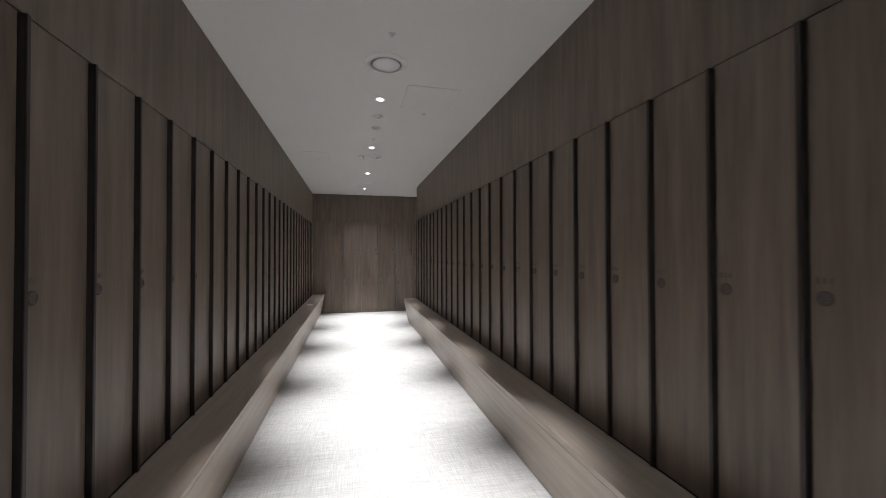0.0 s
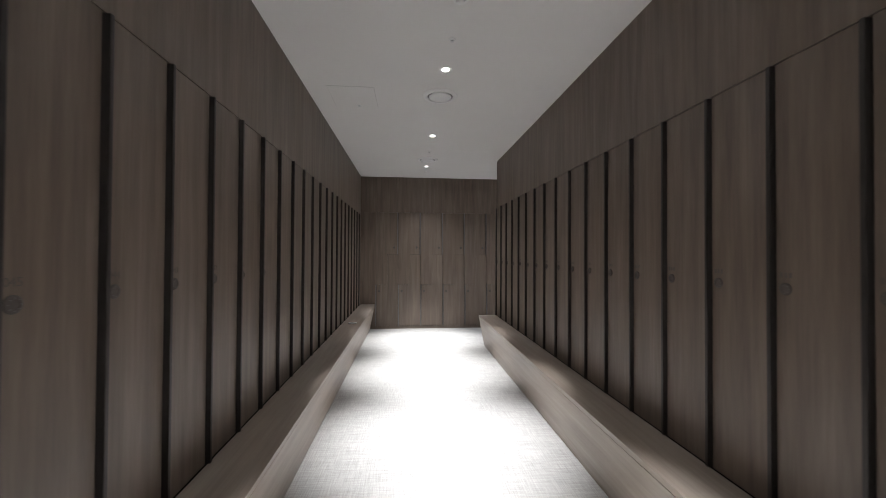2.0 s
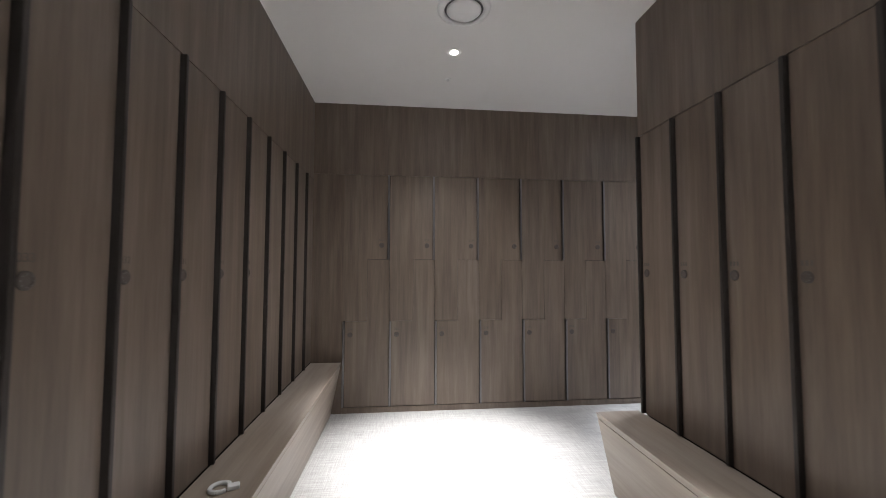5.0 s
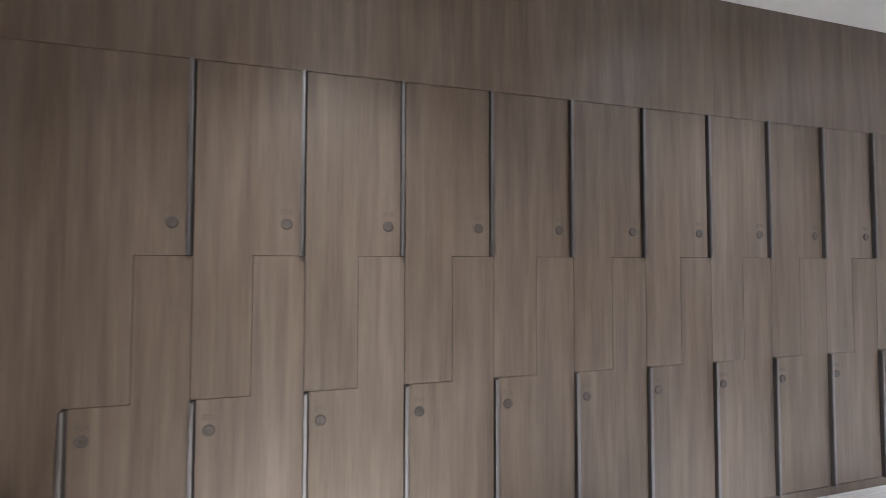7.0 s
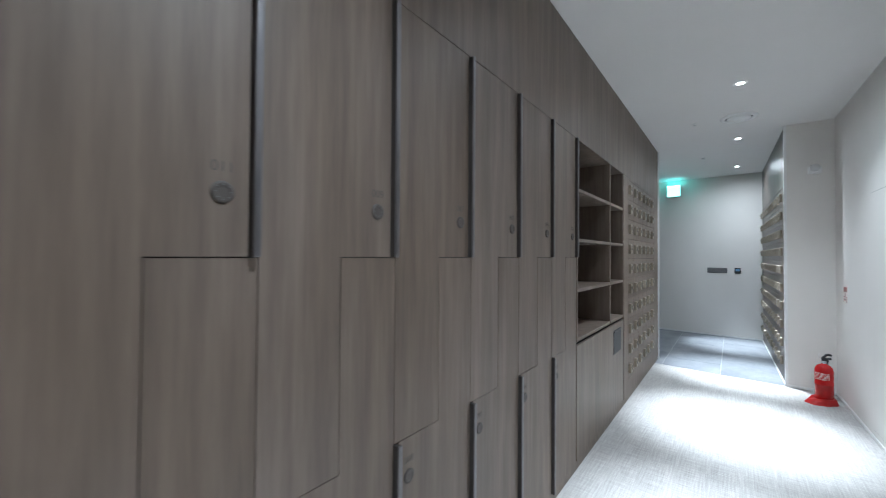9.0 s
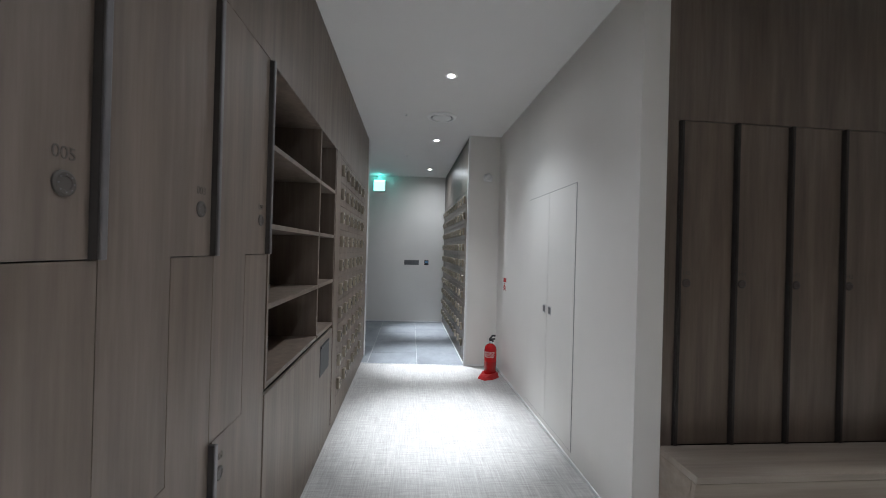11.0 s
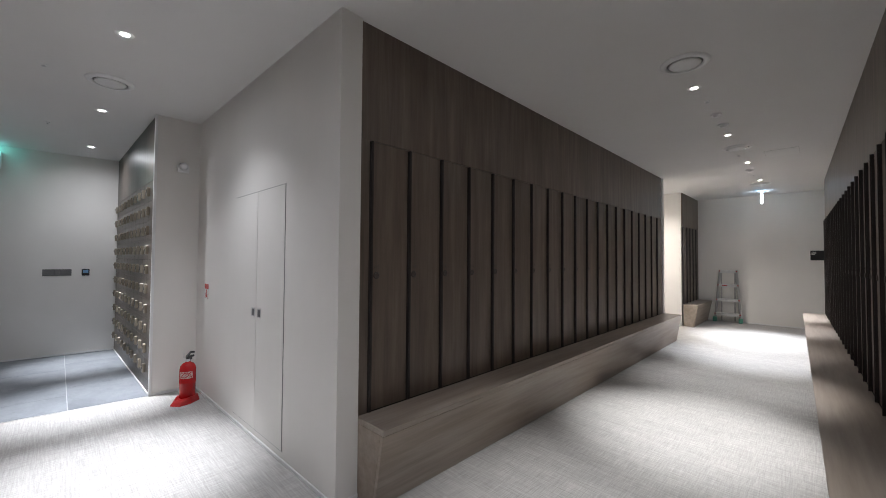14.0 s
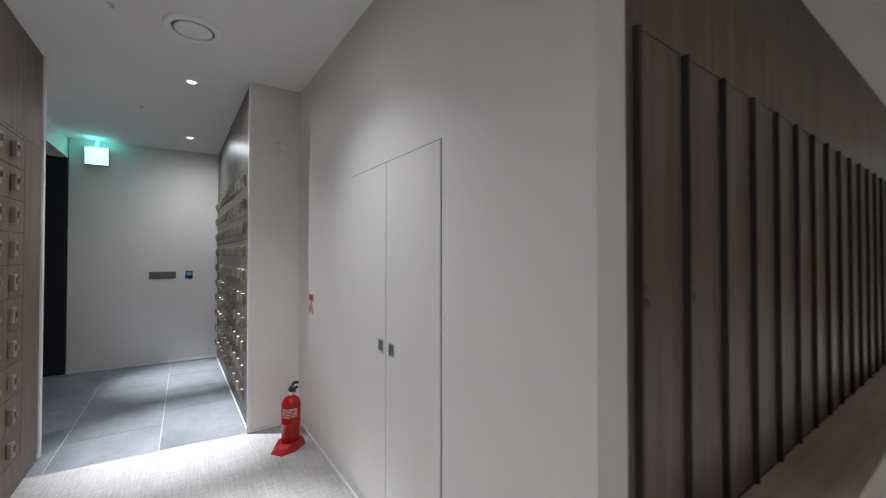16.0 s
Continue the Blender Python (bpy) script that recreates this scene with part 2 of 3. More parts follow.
def lettering(text, size, mat, parent, m, name="number"):
    """Flat engraved letters in the built-in font, in the parent's x and z."""
    data = bpy.data.curves.new(name, "FONT")
    data.body, data.size, data.align_x, data.extrude = text, size, "CENTER", 0.0004
    ob = bpy.data.objects.new(name, data)
    scene.collection.objects.link(ob)
    bpy.context.view_layer.update()
    me = bpy.data.meshes.new_from_object(ob.evaluated_get(bpy.context.evaluated_depsgraph_get()))
    bpy.data.objects.remove(ob)
    me.materials.clear()
    me.materials.append(mat)
    made = new(name, me)
    made.matrix_basis = m
    made.parent = parent
    return made


# ---- the setting ----
X_A, X_IW, X_IE, X_B, X_FAR, Y_FAR = 0.0, 2.180, 3.345, 5.365, 5.46, -11.08
Y_ISL, Y_ISL_FAR, Y_WHITE, Y_KEY = -1.345, -9.80, -1.615, -1.235
X_END, X_ALC, X_LOBBY = 8.465, 8.09, 10.76
TOP_SIDE, TOP_END, SEAT = 2.05, 2.105, 0.445
EAST_FACE = pose(3.379, -9.80, 0, 0, 0, 1.8)  # the island tapers a little towards the hallway
X_NOSE = 3.113
WHITE_FACE = pose(8.09, -1.608, 0, 0, 0, 181.12)  # the hallway wall runs a little askew, from the alcove to its free corner
KEY_FACE = pose(8.12, Y_KEY, 0, 0, 0, 1.2)  # the shoe lockers of the lobby
LOBBY = pose(10.78, Y_KEY, 0, 0, 0, -4.0)  # the end wall of the lobby, also askew

bm = bmesh.new()
edge = [(-0.3, Y_FAR - 0.2), (7.8, Y_FAR - 0.2), (7.8, -1.8), (8.055, -1.8), (8.245, 0.5), (-0.3, 0.5)]
under = [bm.verts.new((x, y, -0.08)) for x, y in edge]
over = [bm.verts.new((x, y, 0.0)) for x, y in edge]
bm.faces.new(under[::-1])
bm.faces.new(over)
for i in range(6):
    bm.faces.new((under[i], under[(i + 1) % 6], over[(i + 1) % 6], over[i]))
structure("floor", bm, CARPET, "pale grey woven vinyl carpet with fine cross streaks")
structure("floor_bed", box(8.0, X_LOBBY + 0.8, -1.79, 2.4, -0.095, -0.0035), GROUT, "pale grout bed under the slate tiles")
structure("ceiling", box(-0.3, X_LOBBY + 0.8, Y_FAR - 0.2, 2.4, CEIL, CEIL + 0.1), CEILING, "plain white painted plaster ceiling")

# west locker wall, end wall, island and the east locker wall
structure("wall_west", box(-0.25, -0.022, Y_FAR, 0.022, 0, CEIL), BACK, "dark carcass behind the locker doors")
structure("wall_panel_west", box(-0.022, 0, Y_FAR, 0, TOP_SIDE + 0.003, CEIL), WOOD, "brown oak laminate panel above the lockers")
structure("wall_end_back", box(-0.25, X_END - 0.02, 0.42, 0.5, 0, CEIL), BACK, "dark carcass behind the end lockers")
structure("wall_end_core", box(-0.022, 5.155, 0.022, 0.42, 0, CEIL), BACK, "dark carcass behind the end lockers")
structure("wall_panel_end", box(0, X_END - 0.02, 0, 0.022, TOP_END + 0.0025, CEIL), WOOD, "brown oak laminate panel above the end lockers")
structure("wall_end_core_top", box(5.155, X_END - 0.02, 0.022, 0.42, TOP_END + 0.0025, CEIL), BACK, "dark carcass above the shelves")
structure("wall_end_core_key", box(6.47, X_END - 0.02, 0.022, 0.42, 0, TOP_END), BACK, "dark carcass behind the shoe lockers")
structure("wall_panel_corner", box(0, 0.272, 0, 0.022, 0, TOP_END), WOOD, "brown oak laminate filler panel in the corner")
structure("plinth_end", box(0.272, X_END - 0.02, 0.004, 0.022, 0, 0.05), WOOD, "brown oak laminate plinth under the end lockers")
structure("trim_end", box(X_END - 0.02, X_END + 0.02, -0.012, 0.5, 0.012, CEIL, 0.003), TRIM, "white edge trim closing the locker wall")
structure("wall_island_east", box(-0.25, -0.022, 0.03, 8.42, 0, CEIL - 0.001), BACK, "dark carcass of the locker island", EAST_FACE)
structure("wall_island", box(X_IW + 0.022, X_NOSE - 0.03, Y_ISL_FAR + 0.022, Y_ISL - 0.022, 0, CEIL), BACK, "dark carcass of the locker island")
structure("wall_panel_island_west", box(X_IW, X_IW + 0.022, Y_ISL_FAR, Y_ISL, TOP_SIDE + 0.003, CEIL), WOOD, "brown oak laminate panel above the lockers")
structure("wall_panel_island_east", box(-0.022, 0, 0, 8.458, TOP_SIDE + 0.003, CEIL), WOOD, "brown oak laminate panel above the lockers", EAST_FACE)
structure("wall_panel_island_corner", box(-0.022, 0, 8.400, 8.458, 0, TOP_SIDE + 0.003), WOOD, "brown oak laminate filler strip at the island corner", EAST_FACE)
structure("wall_panel_island_north", box(X_IW + 0.024, X_NOSE - 0.024, Y_ISL - 0.022, Y_ISL, 0, CEIL), WOOD, "brown oak laminate end panel of the island")
structure("wall_panel_island_south", box(X_IW + 0.024, 3.354, Y_ISL_FAR, Y_ISL_FAR + 0.022, 0, CEIL), WOOD, "brown oak laminate end panel of the island")
structure("wall_east", box(X_B + 0.022, X_B + 0.3, -7.82, -1.80, 0, CEIL), BACK, "dark carcass behind the locker doors")
structure("wall_panel_east", box(X_B, X_B + 0.022, -7.78, -1.80, TOP_SIDE + 0.003, CEIL), WOOD, "brown oak laminate panel above the lockers")
structure("wall_panel_east_edge", box(X_B, X_B + 0.022, -1.872, -1.80, 0, TOP_SIDE + 0.003), WOOD, "brown oak laminate filler strip beside the lockers")
structure("trim_east", box(X_B - 0.012, X_B + 0.3, -7.90, -7.82, 0, CEIL, 0.003), TRIM, "white end trim of the locker wall")
structure("wall_white", box(0, 2.748, 0, 0.138, 0, CEIL), WHITE, "smooth white painted wall of the hallway", WHITE_FACE)
structure("wall_alcove", box(X_ALC, X_ALC + 0.03, -1.80, Y_KEY, 0, CEIL), WHITE, "white painted return wall behind the extinguisher")
structure("wall_key", box(0.01, 2.66, -0.55, -0.022, 0, CEIL), BACK, "dark carcass of the shoe locker wall", KEY_FACE)
structure("wall_lobby", box(0, 0.15, -0.5, 1.56, 0, CEIL), WHITE, "white painted wall at the end of the lobby", LOBBY)
structure("wall_lobby_lintel", box(9.5, X_LOBBY + 0.15, 0.33, 0.48, 2.52, CEIL), WHITE, "white painted strip over the dark doorway")
structure("wall_lobby_north", box(X_END + 0.02, 9.5, 0.33, 0.48, 0, CEIL), WHITE, "white painted wall of the lobby")
# The black of these two walls stands in for the missing light.
structure("wall_doorway_back", box(9.3, X_LOBBY + 0.8, 1.6, 1.75, 0, CEIL), BLACK, "wall beyond the doorway, coloured black for lack of light")
structure("wall_doorway_side", box(9.3, 9.45, 0.48, 1.6, 0, CEIL), BLACK, "wall beyond the doorway, coloured black for lack of light")
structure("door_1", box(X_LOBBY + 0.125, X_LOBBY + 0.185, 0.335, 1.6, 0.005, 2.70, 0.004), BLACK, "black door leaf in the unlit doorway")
structure("wall_far", box(3.32, 7.6, Y_FAR - 0.15, Y_FAR, 0, CEIL), WHITE, "white painted wall at the far end of the aisles")
structure("wall_far_west", box(-0.25, 2.40, Y_FAR - 0.15, Y_FAR, 0, CEIL), WHITE, "white painted wall at the far end of the aisles")
structure("wall_far_lintel", box(2.40, 3.32, Y_FAR - 0.15, Y_FAR, 2.29, CEIL), WHITE, "white painted strip over the doorway")
structure("wall_dark_room", box(2.0, 3.7, -12.45, -12.30, 0, 2.5), KEYWOOD, "dark brown wall of the dim room beyond the doorway")
structure("wall_dark_room_west", box(1.9, 2.0, -12.30, Y_FAR - 0.15, 0, 2.5), KEYWOOD, "dark brown wall of the dim room beyond the doorway")
structure("wall_dark_room_east", box(3.7, 3.8, -12.30, Y_FAR - 0.15, 0, 2.5), KEYWOOD, "dark brown wall of the dim room beyond the doorway")
# The ceiling's black is the room's dimness put into the colour.
structure("ceiling_dark_room", box(1.9, 3.8, -12.45, Y_FAR - 0.15, 2.5, 2.6), BLACK, "ceiling of the dim room, coloured black for lack of light")
structure("floor_dark_room", box(1.9, 3.8, -12.45, Y_FAR - 0.2, -0.08, 0.0), SLATE, "dark floor of the dim room")
structure("wall_far_block", box(X_FAR + 0.022, 7.6, Y_FAR, -9.62, 0, CEIL), WHITE, "white painted end of the short locker block")
structure("wall_panel_far", box(X_FAR, X_FAR + 0.022, Y_FAR, -9.64, TOP_SIDE + 0.003, CEIL), WOOD, "brown oak laminate panel above the lockers")
structure("wall_passage_end", box(7.4, 7.6, -9.62, -7.0, 0, CEIL), WHITE, "white painted wall at the end of the side passage")
structure("wall_passage_north", box(X_B + 0.3, 7.6, -7.95, -7.82, 0, CEIL), WHITE, "white painted wall of the side passage")

# baseboards
for name, dims in (("baseboard_alcove", (X_ALC - 0.008, X_ALC, Y_WHITE + 0.016, Y_KEY)),
                   ("baseboard_far", (X_IE + 0.01, X_FAR, Y_FAR, Y_FAR + 0.008))):
    structure(name, box(*dims, 0, 0.024, 0.002), TRIM, "low white skirting at the foot of the wall")
structure("baseboard_white", box(0.01, 2.748, -0.008, 0, 0, 0.024, 0.002), TRIM, "low white skirting at the foot of the wall", WHITE_FACE)
structure("baseboard_corner", box(2.748, 2.756, -0.008, 0.138, 0, 0.024, 0.002), TRIM, "low white skirting round the wall's free corner", WHITE_FACE)
structure("baseboard_lobby", box(-0.008, 0, 0, 1.56, 0, 0.024, 0.002), TRIM, "low white skirting at the foot of the wall", LOBBY)


# ---- lockers ----
HANDLE_W, HANDLE_OUT, GAP = 0.021, 0.020, 0.0013


def dial(parent, x, z):
    m = pose(x, 0, z, 90)
    ob = part("lock", lathe([(0, 0.004), (0.011, 0.004), (0.012, 0.0052), (0.018, 0.0052), (0.0215, 0.003), (0.022, 0.0)], 24), INK, parent, "round dark keyless lock dial", m)
    bm = bmesh.new()
    for k in range(8):
        a = k * math.tau / 8
        add_box(bm, 0.0145 * math.cos(a) - 0.0012, 0.0145 * math.cos(a) + 0.0012, 0.0145 * math.sin(a) - 0.0012, 0.0145 * math.sin(a) + 0.0012, 0.0052, 0.0058)
    part("keypad", bm, GREYPLATE, ob)
    return ob


def number_at(parent, x, z, text):
    if text:
        lettering(text, 0.030, NUMERAL, parent, pose(x, -0.0006, z, 90))
    else:
        bm = bmesh.new()
        for k in (-1, 0, 1):
            add_box(bm, x + k * 0.016 - 0.005, x + k * 0.016 + 0.005, -0.0006, 0, z, z + 0.018)
        part("number", bm, NUMERAL, parent, "illegible engraved number")


def profile_bar(parent, x0, x1, z0, z1, label, mat=None):
    """A pull profile: a proud bar at the door's edge, its sides darkened for shade, with a rounded satin face and a
    finger gap behind it.
    """
    lo, hi = min(x0, x1), max(x0, x1)
    bar = part("handle", box(lo + 0.002, hi - 0.003, -HANDLE_OUT, -HANDLE_OUT + 0.007, z0, z1, 0.003, 2), mat or PROFILE, parent, label)
    part("grip", box(lo + 0.004, hi - 0.005, -HANDLE_OUT + 0.0065, 0.015, z0 + 0.001, z1 - 0.001), GRIP_LIT if mat else GRIP, bar, "grip side of the pull, darkened for shade")
    return bar


def tall_locker(m, width, text, group):
    """A full-height locker, its left edge at x = 0, seen along +y."""
    ob = thing("locker", m, "tall brown oak laminate locker, closed, with a dark bronze pull", "locker", group)
    part("door", box(HANDLE_W, width - GAP, 0, 0.018, SEAT + 0.004, TOP_SIDE, 0.0015), WOOD, ob)
    profile_bar(ob, 0.0, HANDLE_W, SEAT + 0.004, TOP_SIDE - 0.002, "dark bronze full-height pull profile")
    dial(ob, HANDLE_W + 0.036, 1.247)
    number_at(ob, HANDLE_W + 0.036, 1.287, text)
    return ob


def tall_row(start, step, count, m_of, width, group, texts=None):
    texts = texts or {}
    base = None
    for k in range(count):
        if k in texts:
            continue
        if base is None:
            base = tall_locker(m_of(start + step * k), width, "", group)
        else:
            copy_thing(base, m_of(start + step * k))
    for k, text in texts.items():
        tall_locker(m_of(start + step * k), width, text, group)


tall_row(-0.234 - 0.2906 * 36, 0.2906, 37, lambda y: pose(X_A, y - 0.035, 0, 0, 0, 90), 0.2906, "west wall lockers", {k: f"{61 - k:03d}" for k in range(37)})
tall_row(-1.358, -0.2886, 29, lambda y: pose(X_IW, y + 0.013, 0, 0, 0, -90), 0.2886, "island west lockers")
tall_row(0.04, 0.2886, 29, lambda d: EAST_FACE @ pose(0, d - 0.013, 0, 0, 0, 90), 0.2886, "island east lockers")
tall_row(-1.885, -0.2962, 20, lambda y: pose(X_B, y + 0.013, 0, 0, 0, -90), 0.2962, "east wall lockers", {k: f"{145 - k:03d}" for k in range(20)})
tall_row(-9.66, -0.281, 5, lambda y: pose(X_FAR, y, 0, 0, 0, -90), 0.281, "short block lockers")

PITCH, X0 = 0.4060, 0.675
UPPER_Z, LOWER_Z, FOOT_Z = 1.345, 0.798, 0.056


def upper_locker(k, text):
    xr = X0 + PITCH * k
    ob = thing("locker", pose(xr - PITCH, 0, 0), "upper L-shaped brown oak laminate locker, closed", "locker", "end wall lockers")
    w, mid = PITCH, PITCH - 0.195
    out = [(GAP, LOWER_Z + GAP), (mid - GAP, LOWER_Z + GAP), (mid - GAP, UPPER_Z + GAP), (w - HANDLE_W, UPPER_Z + GAP), (w - HANDLE_W, TOP_END), (GAP, TOP_END)]
    part("door", add_prism(bmesh.new(), out, 0, 0.018), WOOD, ob)
    profile_bar(ob, w, w - HANDLE_W, UPPER_Z, TOP_END - 0.002, "bronze pull profile, end-wall light put into its paler colour", PROFILE_LIT)
    dial(ob, w - 0.072, 1.472)
    number_at(ob, w - 0.072, 1.512, text)


def lower_locker(k, text):
    xr = X0 + PITCH * k
    ob = thing("locker", pose(xr - PITCH, 0, 0), "lower L-shaped brown oak laminate locker, closed", "locker", "end wall lockers")
    w, mid = PITCH, PITCH - 0.195
    out = [(HANDLE_W, FOOT_Z), (w - GAP, FOOT_Z), (w - GAP, UPPER_Z - GAP), (mid + GAP, UPPER_Z - GAP), (mid + GAP, LOWER_Z - GAP), (HANDLE_W, LOWER_Z - GAP)]
    part("door", add_prism(bmesh.new(), out, 0, 0.018), WOOD, ob)
    profile_bar(ob, 0, HANDLE_W, FOOT_Z, LOWER_Z - 0.003, "bronze pull profile, end-wall light put into its paler colour", PROFILE_LIT)
    dial(ob, 0.066, 0.680)
    number_at(ob, 0.066, 0.720, text)


for k in range(12):
    upper_locker(k, f"{23 - 2 * k:03d}")
    lower_locker(k, f"{24 - 2 * k:03d}")


# ---- benches ----
def bench(m, length, label, lean=1, deeper=0.0):
    """A bench along +y from its origin, its back at x = 0, its front leaning in towards the floor."""
    ob = thing("bench", m, label, "bench", "locker benches")
    lip = SEAT - 0.034

    def slab(name, pts, y_in0, y_in1, near, far, label=""):
        """A board with its section in x and z, its two ends leaning in towards the floor."""
        bm = bmesh.new()
        pts = [(x + deeper if x > 0.01 else x, z) for x, z in pts]
        a = [bm.verts.new((x, near + 0.045 * (1 - z / SEAT) * y_in0 * lean, z)) for x, z in pts]
        b = [bm.verts.new((x, far - 0.045 * (1 - z / SEAT) * y_in1 * lean, z)) for x, z in pts]
        bm.faces.new(a)
        bm.faces.new(b)
        for i in range(len(pts)):
            j = (i + 1) % len(pts)
            bm.faces.new((a[i], a[j], b[j], b[i]))
        bmesh.ops.recalc_face_normals(bm, faces=bm.faces[:])
        bmesh.ops.bevel(bm, geom=bm.edges[:], offset=0.002, segments=1, affect="EDGES")
        return part(name, bm, BENCH, ob, label)
    slab("seat", [(0.002, lip), (0.2585, lip), (0.264, SEAT), (0.002, SEAT)], 1, 1, 0.0, length)
    slab("front_panel", [(0.160, 0.0), (0.185, 0.0), (0.2580, lip - 0.001), (0.233, lip - 0.001)], 1, 1, 0.0, length)
    for near in (0.0015, length - 0.0205):
        first = near < 0.1
        slab("end_panel", [(0.002, 0.0), (0.158, 0.0), (0.231, lip - 0.001), (0.002, lip - 0.001)], 1 if first else -1, -1 if first else 1, near, near + 0.019)
    return ob


BENCH_LABEL = "long pale oak laminate bench with a slanted front below the lockers"
bench(pose(X_A, Y_FAR + 0.02, 0), -Y_FAR - 0.03, BENCH_LABEL)
bench(pose(X_IW, -1.30, 0, 0, 0, 180), 8.48, BENCH_LABEL)
bench(EAST_FACE, 8.45, BENCH_LABEL, 1, 0.035)
bench(pose(X_B, -1.800, 0, 0, 0, 180), 6.10, BENCH_LABEL, 0)
bench(pose(X_FAR, -9.62, 0, 0, 0, 180), 1.44, "short pale oak laminate bench with a slanted front")

# ---- open shelves in the end wall ----
shelf_unit = thing("shelf_unit", pose(5.155, 0, 0), "open brown oak laminate shelf unit, empty, built into the locker wall", "shelves")
SW, SH0, SH1, SD = 1.30, 0.805, 2.105, 0.40
part("back_panel", box(0.02, SW - 0.02, SD - 0.012, SD, SH0, SH1), WOOD, shelf_unit)
part("side_panel", box(0, 0.02, 0.0, SD, SH0, SH1, 0.001), WOOD, shelf_unit)
part("side_panel", box(SW - 0.02, SW, 0.0, SD, SH0, SH1, 0.001), WOOD, shelf_unit)
part("top_panel", box(0.02, SW - 0.02, 0.001, SD - 0.012, SH1 - 0.001, SH1 + 0.0015), WOOD, shelf_unit)
part("upright", box(0.832, 0.854, 0.003, SD - 0.012, SH0 + 0.022, SH1 - 0.001, 0.001), WOOD, shelf_unit)
for z in (SH0, 1.120, 1.445, 1.770):
    part("shelf", box(0.02, 0.832, 0.001, SD - 0.012, z, z + 0.022, 0.001), WOOD, shelf_unit)
    part("shelf", box(0.854, SW - 0.02, 0.001, SD - 0.012, z, z + 0.022, 0.001), WOOD, shelf_unit)
bin_unit = thing("towel_bin", pose(5.155, 0, 0), "brown oak laminate cupboard front with a dark square flap", "cabinet")
part("carcass", box(0.0, SW + 0.015, 0.024, SD, 0.0, 0.785), BACK, bin_unit)
part("door", box(GAP, SW - GAP, 0.0, 0.018, 0.056, 0.782, 0.0015), WOOD, bin_unit)
flap = part("flap", box(0.935, 1.185, -0.004, 0.0, 0.535, 0.735, 0.0015), DARKPLATE, bin_unit, "dark grey square metal flap")
part("flap_lip", box(0.945, 1.175, -0.009, -0.004, 0.718, 0.728, 0.001), BLACK, flap)


# ---- small shoe lockers ----
def key_lock(parent, x, z):
    ob = part("lock", box(x - 0.023, x + 0.023, -0.026, 0, z - 0.045, z + 0.045, 0.004), BRASS, parent, "brass coin lock case")
    part("key_slot", box(x - 0.009, x + 0.009, -0.028, -0.026, z - 0.012, z + 0.026, 0.001), BLACK, ob)
    bm = bmesh.new()
    rod(bm, (x + 0.002, -0.027, z + 0.014), (x + 0.002, -0.035, z + 0.014), 0.004, 6)
    add_box(bm, x - 0.006, x + 0.009, -0.037, -0.034, z - 0.004, z + 0.020)
    part("key", bm, BRASS, ob, "small brass key in the lock")


def key_locker(m, w, h, group, right, mat):
    ob = thing("shoe_locker", m, "small dark laminate shoe locker, closed, with a brass lock", "shoe locker", group)
    part("door", box(0.0015, w - 0.0015, 0, 0.016, 0.0015, h - 0.0015, 0.001), mat, ob)
    key_lock(ob, w - 0.036 if right else 0.036, h * 0.5)
    return ob


def key_bank(columns, rows, w, h, z0, m_of, group, right, mat):
    base = None
    for i in range(columns):
        for j in range(rows):
            m = m_of(i * w) @ pose(0, 0, z0 + j * h)
            if base is None:
                base = key_locker(m, w, h, group, right, mat)
            else:
                copy_thing(base, m)


key_bank(6, 10, 0.245, 0.1888, 0.197, lambda d: pose(6.655 + d, 0.0, 0), "shoe lockers in the hallway", False, WOOD)
structure("wall_panel_key_gap", box(6.475, 6.653, 0, 0.022, 0.05, TOP_END), WOOD, "brown oak laminate filler beside the shoe lockers")
structure("wall_panel_key_foot", box(6.655, 8.125, 0, 0.022, 0.052, 0.195), WOOD, "brown oak laminate base under the shoe lockers")
structure("wall_panel_key_top", box(6.655, 8.125, 0, 0.022, 2.087, TOP_END), WOOD, "brown oak laminate strip over the shoe lockers")
structure("wall_panel_key_edge", box(8.127, X_END - 0.02, 0, 0.022, 0.05, TOP_END), WOOD, "brown oak laminate filler beside the shoe lockers")
key_bank(10, 10, 0.2615, 0.2000, 0.118, lambda d: KEY_FACE @ pose(2.645 - d, 0, 0, 0, 0, 180), "shoe lockers in the lobby", False, KEYWOOD)
structure("wall_panel_key", box(0, 2.66, -0.022, 0, 2.120, CEIL), KEYWOOD, "dark glossy laminate panel above the shoe lockers", KEY_FACE)
structure("plinth_key", box(0, 2.66, -0.022, 0, 0, 0.116), KEYWOOD, "dark plinth under the shoe lockers", KEY_FACE)
structure("baseboard_key", box(0.03, 2.655, 0.0, 0.009, 0, 0.014, 0.002), TRIM, "thin pale sealing strip at the foot of the shoe lockers", KEY_FACE)
structure("trim_key", box(X_ALC - 0.006, X_ALC + 0.030, Y_KEY - 0.01, Y_KEY + 0.012, 0, CEIL, 0.002), TRIM, "thin white corner trim")

# ---- double access door in the white wall ----
access = thing("access_door", WHITE_FACE @ pose(1.135, 0, 0), "white flush double access door in the hallway wall, closed", "door")
part("frame_gap", box(-0.004, 0.944, -0.0012, 0.0, 0.066, 1.850), GREYPLATE, access)
